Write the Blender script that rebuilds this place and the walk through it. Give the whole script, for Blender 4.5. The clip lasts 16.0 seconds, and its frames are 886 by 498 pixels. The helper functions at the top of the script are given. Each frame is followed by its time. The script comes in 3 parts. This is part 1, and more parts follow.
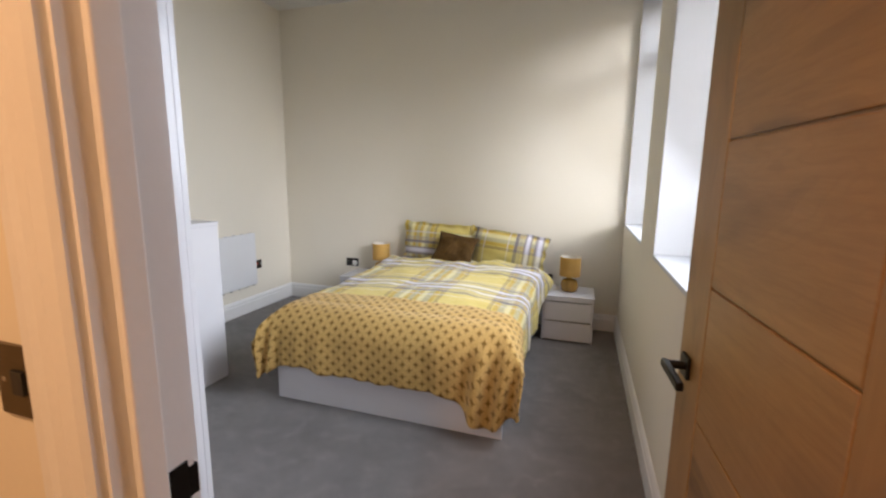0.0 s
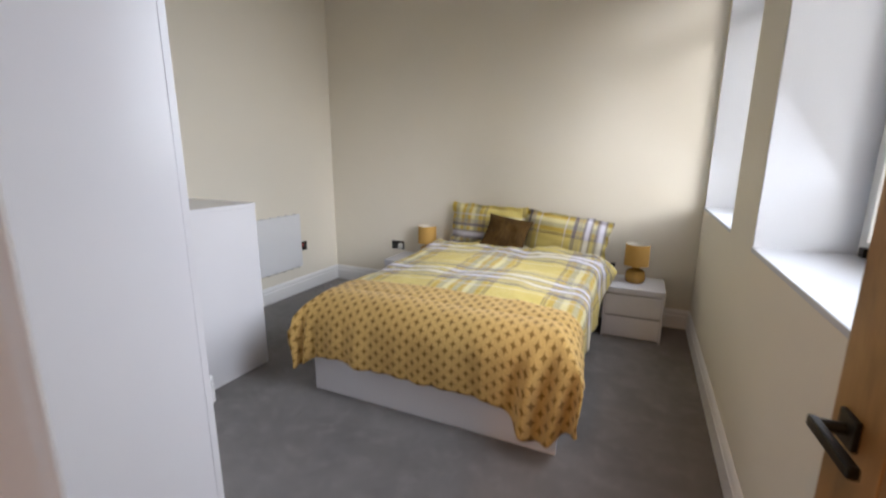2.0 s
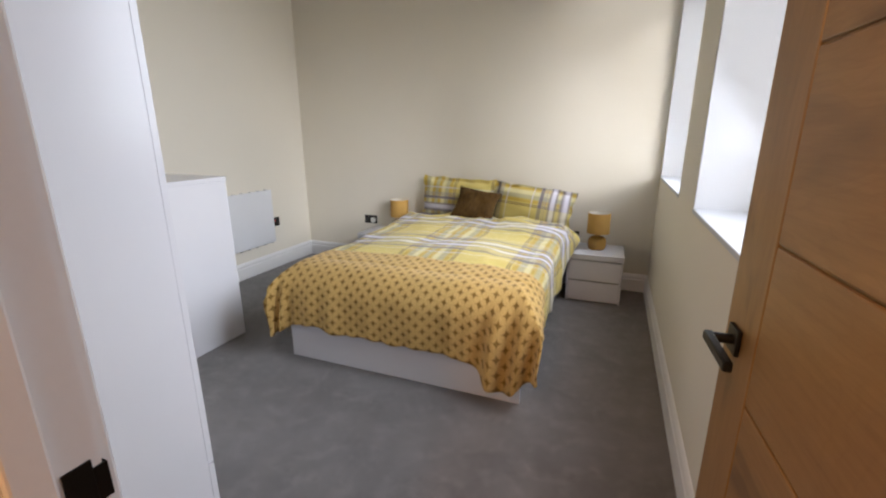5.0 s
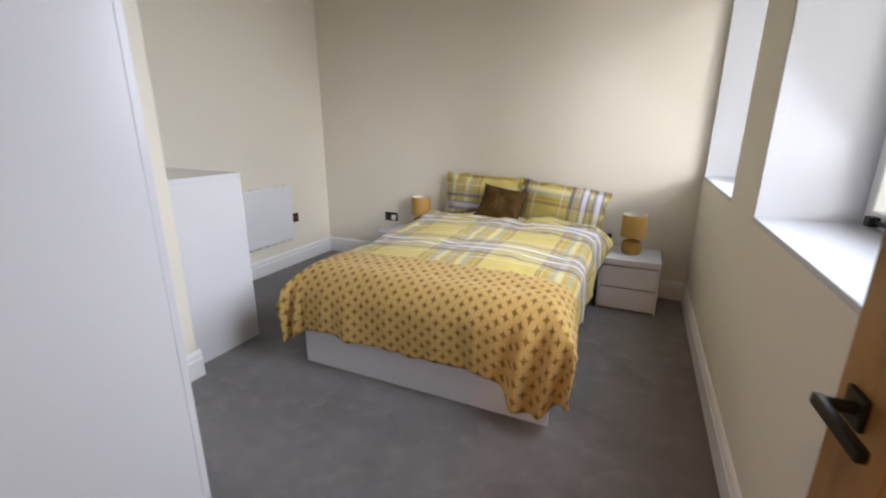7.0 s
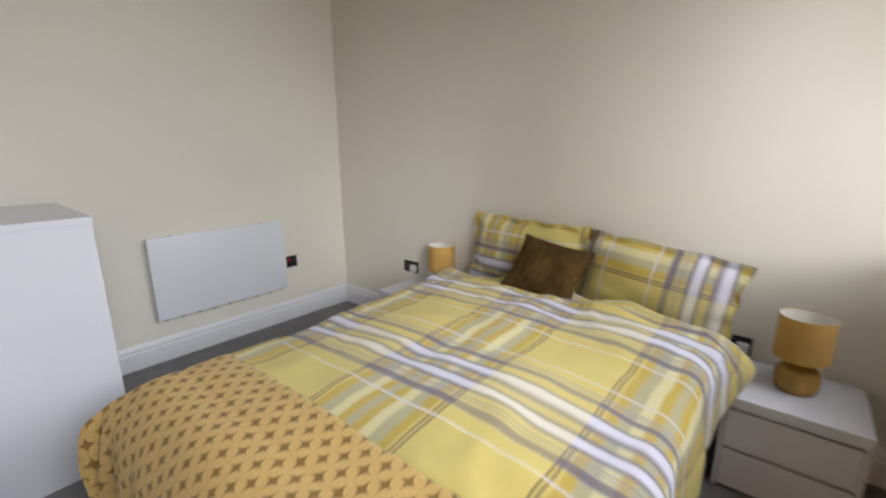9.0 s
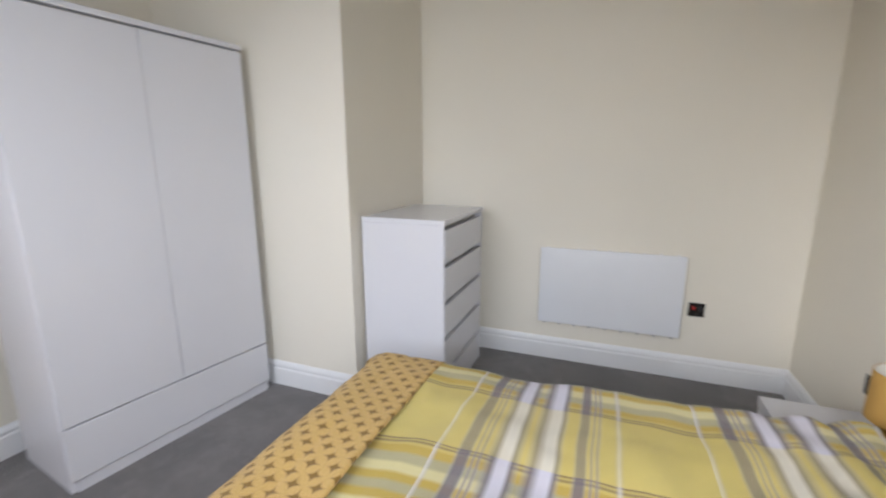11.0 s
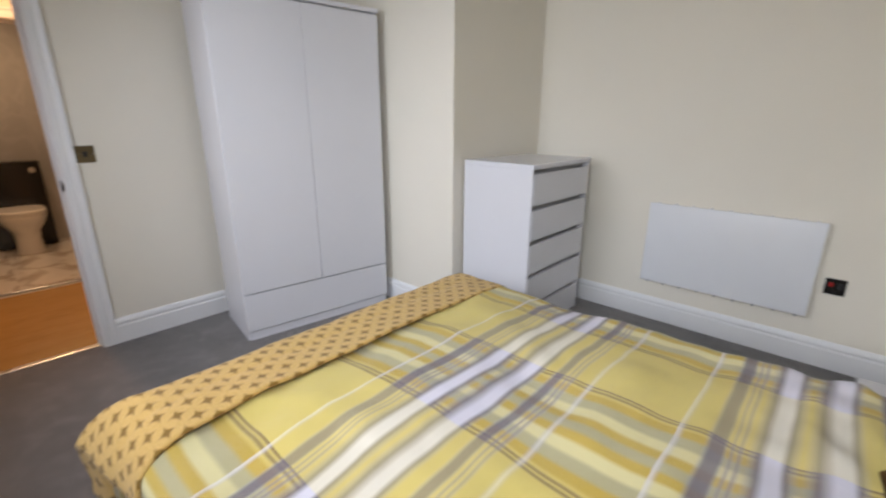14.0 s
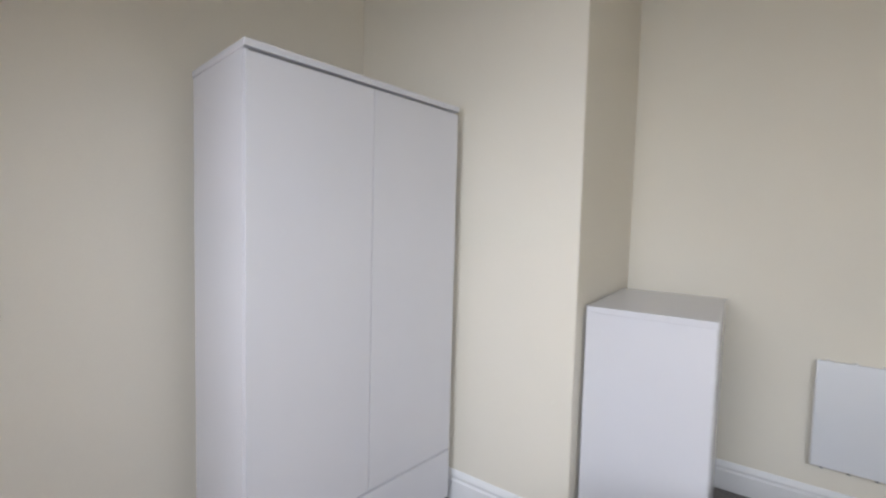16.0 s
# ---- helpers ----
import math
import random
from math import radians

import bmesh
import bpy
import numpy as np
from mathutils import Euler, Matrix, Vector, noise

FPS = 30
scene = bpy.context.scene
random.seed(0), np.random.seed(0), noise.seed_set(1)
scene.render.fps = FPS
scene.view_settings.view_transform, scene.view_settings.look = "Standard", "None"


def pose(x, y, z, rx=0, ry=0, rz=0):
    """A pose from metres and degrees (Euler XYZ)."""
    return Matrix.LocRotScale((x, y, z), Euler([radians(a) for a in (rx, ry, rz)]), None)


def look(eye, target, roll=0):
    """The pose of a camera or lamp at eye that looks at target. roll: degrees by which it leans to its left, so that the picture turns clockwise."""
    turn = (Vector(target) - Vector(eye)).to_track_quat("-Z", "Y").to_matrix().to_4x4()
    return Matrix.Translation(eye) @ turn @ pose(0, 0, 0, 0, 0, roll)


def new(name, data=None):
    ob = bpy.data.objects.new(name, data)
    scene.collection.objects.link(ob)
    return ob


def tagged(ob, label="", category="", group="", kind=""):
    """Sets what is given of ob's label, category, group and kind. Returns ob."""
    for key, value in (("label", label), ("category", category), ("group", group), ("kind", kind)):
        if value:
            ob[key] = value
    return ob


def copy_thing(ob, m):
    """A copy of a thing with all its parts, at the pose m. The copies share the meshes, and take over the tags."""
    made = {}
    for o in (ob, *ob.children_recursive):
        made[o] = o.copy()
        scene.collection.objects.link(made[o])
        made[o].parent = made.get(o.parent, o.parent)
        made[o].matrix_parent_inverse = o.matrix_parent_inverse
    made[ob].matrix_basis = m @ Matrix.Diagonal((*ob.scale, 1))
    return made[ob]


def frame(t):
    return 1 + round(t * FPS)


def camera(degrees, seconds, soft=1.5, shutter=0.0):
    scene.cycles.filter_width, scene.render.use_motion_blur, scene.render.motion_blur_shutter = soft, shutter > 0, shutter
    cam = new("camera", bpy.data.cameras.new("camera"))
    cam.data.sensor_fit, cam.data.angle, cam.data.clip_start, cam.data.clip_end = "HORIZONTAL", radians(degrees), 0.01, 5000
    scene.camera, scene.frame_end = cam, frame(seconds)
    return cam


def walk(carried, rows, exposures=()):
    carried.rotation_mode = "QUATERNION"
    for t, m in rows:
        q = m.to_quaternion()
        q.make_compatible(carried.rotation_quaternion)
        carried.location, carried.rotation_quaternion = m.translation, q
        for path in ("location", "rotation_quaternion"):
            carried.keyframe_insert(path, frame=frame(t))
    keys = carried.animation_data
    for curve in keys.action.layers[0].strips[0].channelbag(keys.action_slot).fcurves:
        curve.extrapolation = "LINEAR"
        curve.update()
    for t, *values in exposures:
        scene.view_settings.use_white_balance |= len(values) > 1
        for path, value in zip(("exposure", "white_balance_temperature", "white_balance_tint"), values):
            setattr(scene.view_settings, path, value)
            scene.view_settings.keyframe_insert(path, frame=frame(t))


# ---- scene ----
cam = camera(92.0, 16.0, soft=2.1, shutter=0.4)
PATH = [
    (0, (-0.365, -4.064, 1.378), (-0.970, -2.186, 1.048), 0.77),
    (0.5, (-0.340, -4.061, 1.325), (-0.843, -2.184, 0.853), 0.85),
    (1, (-0.342, -4.039, 1.278), (-0.882, -2.259, 0.542), 0.32),
    (1.5, (-0.373, -3.957, 1.338), (-1.043, -2.208, 0.636), 0.07),
    (2, (-0.439, -3.793, 1.365), (-1.259, -2.018, 0.941), 0.28),
    (2.5, (-0.464, -3.706, 1.363), (-1.265, -1.905, 1.029), 0.36),
    (3, (-0.467, -3.638, 1.368), (-1.218, -1.819, 1.013), 0.32),
    (3.5, (-0.397, -3.712, 1.367), (-1.100, -1.890, 0.936), 0.08),
    (3.7, (-0.382, -3.755, 1.349), (-1.075, -1.935, 0.893), 0.19),
    (6, (-0.355, -3.902, 1.332), (-1.130, -2.138, 0.793), 0.20),
    (6.5, (-0.361, -3.885, 1.332), (-1.194, -2.148, 0.794), 0.04),
    (7, (-0.437, -3.722, 1.341), (-1.232, -1.971, 0.793), 0.20),
    (7.5, (-0.511, -3.469, 1.335), (-1.267, -1.700, 0.791), -0.18),
    (8, (-0.536, -3.057, 1.334), (-1.286, -1.269, 0.840), -0.41),
    (8.2, (-0.534, -2.940, 1.321), (-1.299, -1.156, 0.838), -0.16),
    (10.3, (-0.500, -1.348, 1.354), (-2.455, -1.199, 0.959), -0.14),
    (10.4, (-0.522, -1.347, 1.342), (-2.483, -1.297, 0.949), 0.05),
    (10.5, (-0.531, -1.304, 1.341), (-2.490, -1.370, 0.941), -0.15),
    (11, (-0.593, -1.074, 1.384), (-2.419, -1.779, 0.975), -0.08),
    (11.5, (-0.508, -0.991, 1.424), (-2.168, -2.041, 1.049), 0.54),
    (12, (-0.489, -0.897, 1.458), (-2.002, -2.175, 1.179), 0.35),
    (12.5, (-0.517, -0.799, 1.422), (-1.869, -2.259, 1.230), 0.79),
    (13, (-0.512, -0.759, 1.336), (-1.807, -2.239, 0.974), 0.61),
    (13.5, (-0.520, -0.702, 1.261), (-1.777, -2.137, 0.659), 0.33),
    (14, (-0.550, -0.612, 1.310), (-1.959, -1.909, 0.733), 0.16),
    (14.5, (-0.568, -0.574, 1.342), (-2.185, -1.637, 0.836), 0.40),
    (15, (-0.584, -0.749, 1.475), (-2.266, -1.800, 1.213), 0.96),
    (15.5, (-0.626, -1.251, 1.455), (-2.231, -2.432, 1.288), 1.76),
    (16, (-0.738, -1.798, 1.415), (-2.373, -2.945, 1.300), 1.49),
]
EXPOSURES = [(0.0, 0.4), (1.0, 0.5), (1.5, 0.48), (2.2, 0.2), (3.7, 0.2), (5.8, 0.42), (6.6, 0.4), (7.0, 0.28), (7.5, 0.2), (8.2, 0.15), (10.3, 0.22), (12.0, 0.33), (13.3, 0.30), (14.2, 0.18), (15.0, 0.28), (16.0, 0.2)]
walk(cam, [(t, look(eye, target, roll)) for t, eye, target, roll in PATH], EXPOSURES)


# ---- light ----
SUN_WAY = Vector((1.0, -0.72, 0.37)).normalized()
world = bpy.data.worlds.new("world")
scene.world = world
world.use_nodes = True
sky = world.node_tree.nodes.new("ShaderNodeTexSky")
sky.sky_type, sky.sun_disc = "NISHITA", False
sky.sun_elevation = math.asin(SUN_WAY.z)
sky.sun_rotation = math.atan2(SUN_WAY.x, SUN_WAY.y)
world.node_tree.links.new(sky.outputs[0], world.node_tree.nodes["Background"].inputs[0])
world.node_tree.nodes["Background"].inputs[1].default_value = 0.10


def lamp(name, kind, energy, colour, m, **more):
    data = bpy.data.lights.new(name, kind)
    data.energy, data.color = energy, colour
    for key, value in more.items():
        setattr(data, key, value)
    ob = new(name, data)
    ob.matrix_world = m
    return ob


lamp("sun", "SUN", 1.3, (0.98, 0.98, 1.0), look(SUN_WAY * 20, (0, 0, 0)), angle=radians(18))
for y, turned in ((-0.6, 0.85), (-2.22, 0.36)):
    lamp("window_sky", "AREA", 14.5, (0.84, 0.895, 1.0), look((0.12, y, 1.75), (-2.0, y - turned, 0.58)), shape="RECTANGLE", size=0.98, size_y=1.05, spread=radians(114))
lamp("hall_downlight", "AREA", 16, (1.0, 0.54, 0.26), look((-0.75, -4.55, 2.36), (-0.75, -4.55, 0)), shape="DISK", size=0.12)
lamp("bathroom_downlight", "AREA", 8, (1.0, 0.63, 0.35), look((-0.8, -6.2, 2.36), (-0.8, -6.2, 0)), shape="DISK", size=0.12)


# ---- materials ----
def nodes_of(name):
    m = bpy.data.materials.new(name)
    m.use_nodes = True
    t = m.node_tree
    return m, t, t.nodes["Principled BSDF"]


def add(t, kind, **sets):
    n = t.nodes.new(kind)
    for key, value in sets.items():
        if key in n.inputs:
            n.inputs[key].default_value = value
        else:
            setattr(n, key, value)
    return n


def calc(t, op, a, b=None, c=None):
    n = t.nodes.new("ShaderNodeMath")
    n.operation = op
    for i, v in enumerate((a, b, c)):
        if v is None:
            continue
        if isinstance(v, (int, float)):
            n.inputs[i].default_value = v
        else:
            t.links.new(v, n.inputs[i])
    return n.outputs[0]


def blend(t, fac, a, b):
    n = t.nodes.new("ShaderNodeMix")
    n.data_type = "RGBA"
    for socket, v in ((n.inputs[0], fac), (n.inputs[6], a), (n.inputs[7], b)):
        if isinstance(v, (int, float)):
            socket.default_value = v
        elif isinstance(v, tuple):
            socket.default_value = (*v, 1)
        else:
            t.links.new(v, socket)
    return n.outputs[2]


def grain(t, scale, detail=3.0, rough=0.55, stretch=None, space="Object"):
    co = t.nodes.new("ShaderNodeTexCoord")
    out = co.outputs[space]
    if stretch:
        mp = t.nodes.new("ShaderNodeMapping")
        mp.inputs["Scale"].default_value = stretch
        t.links.new(out, mp.inputs[0])
        out = mp.outputs[0]
    n = add(t, "ShaderNodeTexNoise", Scale=scale, Detail=detail, Roughness=rough)
    t.links.new(out, n.inputs["Vector"])
    return n.outputs["Fac"]


def bump(t, b, height, strength, distance=0.01):
    n = add(t, "ShaderNodeBump", Strength=strength, Distance=distance)
    t.links.new(height, n.inputs["Height"])
    t.links.new(n.outputs[0], b.inputs["Normal"])


def span(t, v, lo, hi):
    n = add(t, "ShaderNodeMapRange")
    n.inputs[1].default_value, n.inputs[2].default_value = lo, hi
    t.links.new(v, n.inputs[0])
    return n.outputs[0]


def plain(name, rgb, rough, fine=220.0, var=0.06, coarse=2.2, bumps=0.06, metal=0.0, coat=0.0):
    """One surface with slight variation at two scales and a fine relief."""
    m, t, b = nodes_of(name)
    dark = tuple(c * (1 - var) for c in rgb)
    light = tuple(min(1, c * (1 + var)) for c in rgb)
    big, small = grain(t, coarse), grain(t, fine, 2.0)
    mixed = calc(t, "ADD", calc(t, "MULTIPLY", big, 0.7), calc(t, "MULTIPLY", small, 0.3))
    t.links.new(blend(t, span(t, mixed, 0.3, 0.7), dark, light), b.inputs["Base Color"])
    t.links.new(span(t, big, 0.0, 1.0), b.inputs["Roughness"])
    r = add(t, "ShaderNodeMapRange")
    r.inputs[3].default_value, r.inputs[4].default_value = rough * 0.88, min(1, rough * 1.12)
    t.links.new(big, r.inputs[0])
    t.links.new(r.outputs[0], b.inputs["Roughness"])
    b.inputs["Metallic"].default_value = metal
    b.inputs["Coat Weight"].default_value = coat
    if bumps:
        bump(t, b, small, bumps, 0.002)
    return m


PAINT = plain("cream_emulsion", (0.772, 0.726, 0.632), 0.75, 160, 0.025, 1.1, 0.10)
CEIL = plain("white_emulsion", (0.76, 0.75, 0.73), 0.8, 160, 0.02, 1.1, 0.10)
# White of reveals and sills, darkened in colour to hold down the window light
REVEAL_SHADED = plain("reveal_emulsion_shaded", (0.60, 0.62, 0.66), 0.7, 160, 0.03, 1.5, 0.12)
GLOSS = plain("white_satin_paint", (0.80, 0.80, 0.81), 0.38, 90, 0.03, 3.0, 0.05)
FOIL = plain("white_foil_board", (0.690, 0.688, 0.725), 0.20, 300, 0.02, 2.0, 0.02)
FOIL.node_tree.nodes["Principled BSDF"].inputs["Specular IOR Level"].default_value = 0.28
ENAMEL = plain("white_enamel", (0.76, 0.77, 0.80), 0.35, 200, 0.02, 3.0, 0.03)
# Grey of small dark parts, and of sheets that paint shade into furniture gaps
SLOT = plain("grey_parts_and_gap_shade", (0.36, 0.35, 0.35), 0.7, 100, 0.1)
BLACK = plain("matt_black_metal", (0.012, 0.011, 0.010), 0.42, 200, 0.2, 9.0, 0.04, 0.6)
BLACKPLATE = plain("black_nickel", (0.05, 0.046, 0.042), 0.25, 200, 0.2, 9.0, 0.02, 0.8)
BRASSPLATE = plain("antique_brass", (0.16, 0.125, 0.075), 0.32, 200, 0.2, 9.0, 0.03, 0.9)
CHROME = plain("chrome", (0.75, 0.74, 0.72), 0.15, 200, 0.05, 9.0, 0.0, 1.0)
BULB = plain("socket_insert", (0.02, 0.02, 0.02), 0.4)
NEON = plain("red_neon_rocker", (0.5, 0.02, 0.015), 0.3)
WHITEPLUG = plain("white_plug", (0.7, 0.7, 0.68), 0.4)
SHADE = plain("ochre_shade_fabric", (0.53, 0.310, 0.082), 0.9, 420, 0.10, 6.0, 0.25)
SHADE_IN = plain("white_shade_lining", (0.78, 0.74, 0.66), 0.8, 300, 0.04)
GLAZE = plain("ochre_glazed_ceramic", (0.42, 0.23, 0.045), 0.22, 40, 0.22, 14.0, 0.06)
SANITARY = plain("white_china", (0.78, 0.76, 0.72), 0.12, 80, 0.02)
DARKBOARD = plain("black_gloss_board", (0.012, 0.010, 0.010), 0.14, 100, 0.1)
MATTRESS = plain("mattress_cloth", (0.72, 0.70, 0.68), 0.9, 300, 0.05, 5.0, 0.2)
UPVC = plain("white_window_plastic", (0.78, 0.78, 0.76), 0.35, 150, 0.02)
THRESH = plain("aluminium_strip", (0.72, 0.70, 0.66), 0.28, 200, 0.08, 8.0, 0.03, 1.0)


def carpet():
    m, t, b = nodes_of("grey_carpet")
    tuft, patch, tread = grain(t, 420, 2.0), grain(t, 3.2, 4.0, 0.6), grain(t, 11, 3.0, 0.6)
    base = blend(t, span(t, patch, 0.35, 0.68), (0.134, 0.123, 0.123), (0.230, 0.212, 0.212))
    base = blend(t, calc(t, "MULTIPLY", span(t, tread, 0.5, 0.72), 0.6), base, (0.315, 0.292, 0.288))
    t.links.new(blend(t, span(t, tuft, 0.25, 0.75), (0.104, 0.095, 0.093), base), b.inputs["Base Color"])
    b.inputs["Roughness"].default_value = 1.0
    b.inputs["Sheen Weight"].default_value = 0.25
    bump(t, b, calc(t, "ADD", tuft, calc(t, "MULTIPLY", tread, 0.7)), 0.55, 0.006)
    return m


def oak(name, stretch, light=(0.405, 0.232, 0.086), dark=(0.225, 0.114, 0.036), rough=0.42, flecks=0.75):
    m, t, b = nodes_of(name)
    fine = grain(t, 10, 6.0, 0.65, stretch)
    wide = grain(t, 1.6, 4.0, 0.6, stretch)
    info = t.nodes.new("ShaderNodeObjectInfo")
    co = t.nodes.new("ShaderNodeTexCoord")
    mp = add(t, "ShaderNodeMapping", Scale=tuple(s ** 0.45 * 2.4 for s in stretch))
    shift = add(t, "ShaderNodeCombineXYZ")
    for axis in range(3):
        t.links.new(calc(t, "MULTIPLY", info.outputs["Random"], 17.0 + axis), shift.inputs[axis])
    flame = add(t, "ShaderNodeTexNoise", Scale=1.0, Detail=3.0, Roughness=0.55, Distortion=0.6)
    t.links.new(co.outputs["Object"], mp.inputs["Vector"])
    t.links.new(shift.outputs[0], mp.inputs["Location"])
    t.links.new(mp.outputs[0], flame.inputs["Vector"])
    knots = span(t, flame.outputs["Fac"], 0.56, 0.72)
    arcs = calc(t, "ABSOLUTE", calc(t, "SUBTRACT", calc(t, "FRACT", calc(t, "MULTIPLY", flame.outputs["Fac"], 14.0)), 0.5))
    mixed = calc(t, "ADD", calc(t, "MULTIPLY", fine, 0.55), calc(t, "MULTIPLY", wide, 0.45))
    wood = blend(t, span(t, mixed, 0.25, 0.75), dark, light)
    wood = blend(t, calc(t, "MULTIPLY", span(t, arcs, 0.32, 0.5), 0.30 * flecks), wood, dark)
    spots = calc(t, "MULTIPLY", knots, flecks)
    tone = calc(t, "MULTIPLY", info.outputs["Random"], 0.25)
    wood = blend(t, tone, wood, dark)
    t.links.new(blend(t, spots, wood, tuple(c * 0.5 for c in dark)), b.inputs["Base Color"])
    b.inputs["Roughness"].default_value = rough
    bump(t, b, fine, 0.12, 0.002)
    return m


def marble(name, ground, vein, rough):
    m, t, b = nodes_of(name)
    co = t.nodes.new("ShaderNodeTexCoord")
    warp = add(t, "ShaderNodeTexNoise", Scale=1.6, Detail=6.0, Roughness=0.6)
    t.links.new(co.outputs["Object"], warp.inputs["Vector"])
    wave = add(t, "ShaderNodeTexNoise", Scale=1.1, Detail=3.0, Distortion=1.6)
    t.links.new(co.outputs["Object"], wave.inputs["Vector"])
    thin = calc(t, "SUBTRACT", 1.0, calc(t, "MULTIPLY", calc(t, "ABSOLUTE", calc(t, "SUBTRACT", wave.outputs["Fac"], 0.5)), 22.0))
    veins = calc(t, "MULTIPLY", calc(t, "MAXIMUM", thin, 0.0), warp.outputs["Fac"])
    cloud = blend(t, warp.outputs["Fac"], tuple(c * 0.86 for c in ground), ground)
    t.links.new(blend(t, calc(t, "MULTIPLY", veins, 1.2), cloud, vein), b.inputs["Base Color"])
    b.inputs["Roughness"].default_value = rough
    return m


def bands(t, value, start, period, stops):
    """A repeating run of flat stripes: stops are (width in metres, colour)."""
    turn = calc(t, "FRACT", calc(t, "DIVIDE", calc(t, "SUBTRACT", value, start), period))
    ramp = t.nodes.new("ShaderNodeValToRGB")
    keys, at = [], 0.0
    for width, rgba in stops:
        inset = min(width / 2, 0.006)
        keys += [(at + inset, rgba)] if width < 0.029 else [(at + inset, rgba), (at + width - inset, rgba)]
        at += width
    keys = [(min(q / period, 0.9995), rgba) for q, rgba in keys if q / period < 1]
    spare = ramp.color_ramp.elements
    spare[0].position, spare[0].color = keys[0]
    spare[1].position, spare[1].color = keys[-1]
    for q, rgba in keys[1:-1]:
        spare.new(q).color = rgba
    t.links.new(turn, ramp.inputs[0])
    return ramp


YEL, GOLD, BROWN = (0.685, 0.550, 0.145, 1), (0.55, 0.375, 0.045, 1), (0.24, 0.145, 0.05, 1)
FIELD = (0.685, 0.550, 0.145, 0)
OLIVE, PALE = (0.45, 0.405, 0.22, 1), (0.70, 0.63, 0.32, 1)


def plaid(name="plaid_cotton", bedding=True):
    """Woven check: gold and olive stripes one way, white and grey stripes over them the other way."""
    m, t, b = nodes_of(name)
    uv = t.nodes.new("ShaderNodeUVMap")
    uv.uv_map = "cloth"
    sep = t.nodes.new("ShaderNodeSeparateXYZ")
    t.links.new(uv.outputs[0], sep.inputs[0])
    u, v = sep.outputs[0], sep.outputs[1]
    long_run = [(0.006, BROWN), (0.008, YEL), (0.006, BROWN), (0.012, YEL), (0.032, GOLD), (0.038, OLIVE), (0.037, PALE), (0.030, GOLD), (0.034, OLIVE),
                (0.030, GOLD), (0.037, PALE), (0.038, OLIVE), (0.032, GOLD), (0.012, YEL), (0.006, BROWN), (0.008, YEL), (0.006, BROWN), (0.32, FIELD)]
    clear = (0.5, 0.5, 0.5, 0)
    white, grey, thin = (0.83, 0.81, 0.80, 0.74), (0.150, 0.128, 0.165, 0.62), (0.28, 0.23, 0.22, 0.58)
    faint = (0.82, 0.79, 0.70, 0.52)
    cross_run = [(0.010, faint), (0.053, clear), (0.036, grey), (0.007, clear), (0.007, thin), (0.007, clear), (0.007, thin), (0.024, clear), (0.015, grey), (0.035, white),
                 (0.022, grey), (0.025, clear), (0.025, grey), (0.035, white), (0.015, grey), (0.036, clear), (0.030, grey), (0.008, clear), (0.007, thin), (0.007, clear),
                 (0.007, thin), (0.044, clear), (0.011, faint), (0.2, clear)]
    a = bands(t, u, -1.575, 0.692, long_run)
    c = bands(t, v, -1.465, 0.688, cross_run)
    weave = grain(t, 700, 1.0)
    soft = grain(t, 3.0, 3.0)
    tint = blend(t, calc(t, "MULTIPLY", a.outputs["Alpha"], 0.8), (1.0, 1.0, 1.0), (0.86, 0.86, 1.06))
    over = t.nodes.new("ShaderNodeMix")
    over.data_type, over.blend_type = "RGBA", "MULTIPLY"
    over.inputs[0].default_value = 1.0
    t.links.new(c.outputs["Color"], over.inputs[6])
    t.links.new(tint, over.inputs[7])
    cover = calc(t, "MINIMUM", calc(t, "MULTIPLY", c.outputs["Alpha"], calc(t, "ADD", 1.0, calc(t, "MULTIPLY", a.outputs["Alpha"], 0.36))), 0.95)
    cloth = blend(t, cover, a.outputs["Color"], over.outputs[2])
    cloth = blend(t, calc(t, "MULTIPLY", span(t, soft, 0.35, 0.7), 0.04), cloth, (0.85, 0.82, 0.70))
    cloth = blend(t, calc(t, "MULTIPLY", weave, 0.10), cloth, (0.30, 0.24, 0.12))
    t.links.new(cloth, b.inputs["Base Color"])
    b.inputs["Roughness"].default_value = 0.8
    b.inputs["Sheen Weight"].default_value = 0.15
    bump(t, b, calc(t, "ADD", grain(t, 9, 4.0, 0.6), calc(t, "MULTIPLY", weave, 0.25)), 0.6, 0.02)
    return m


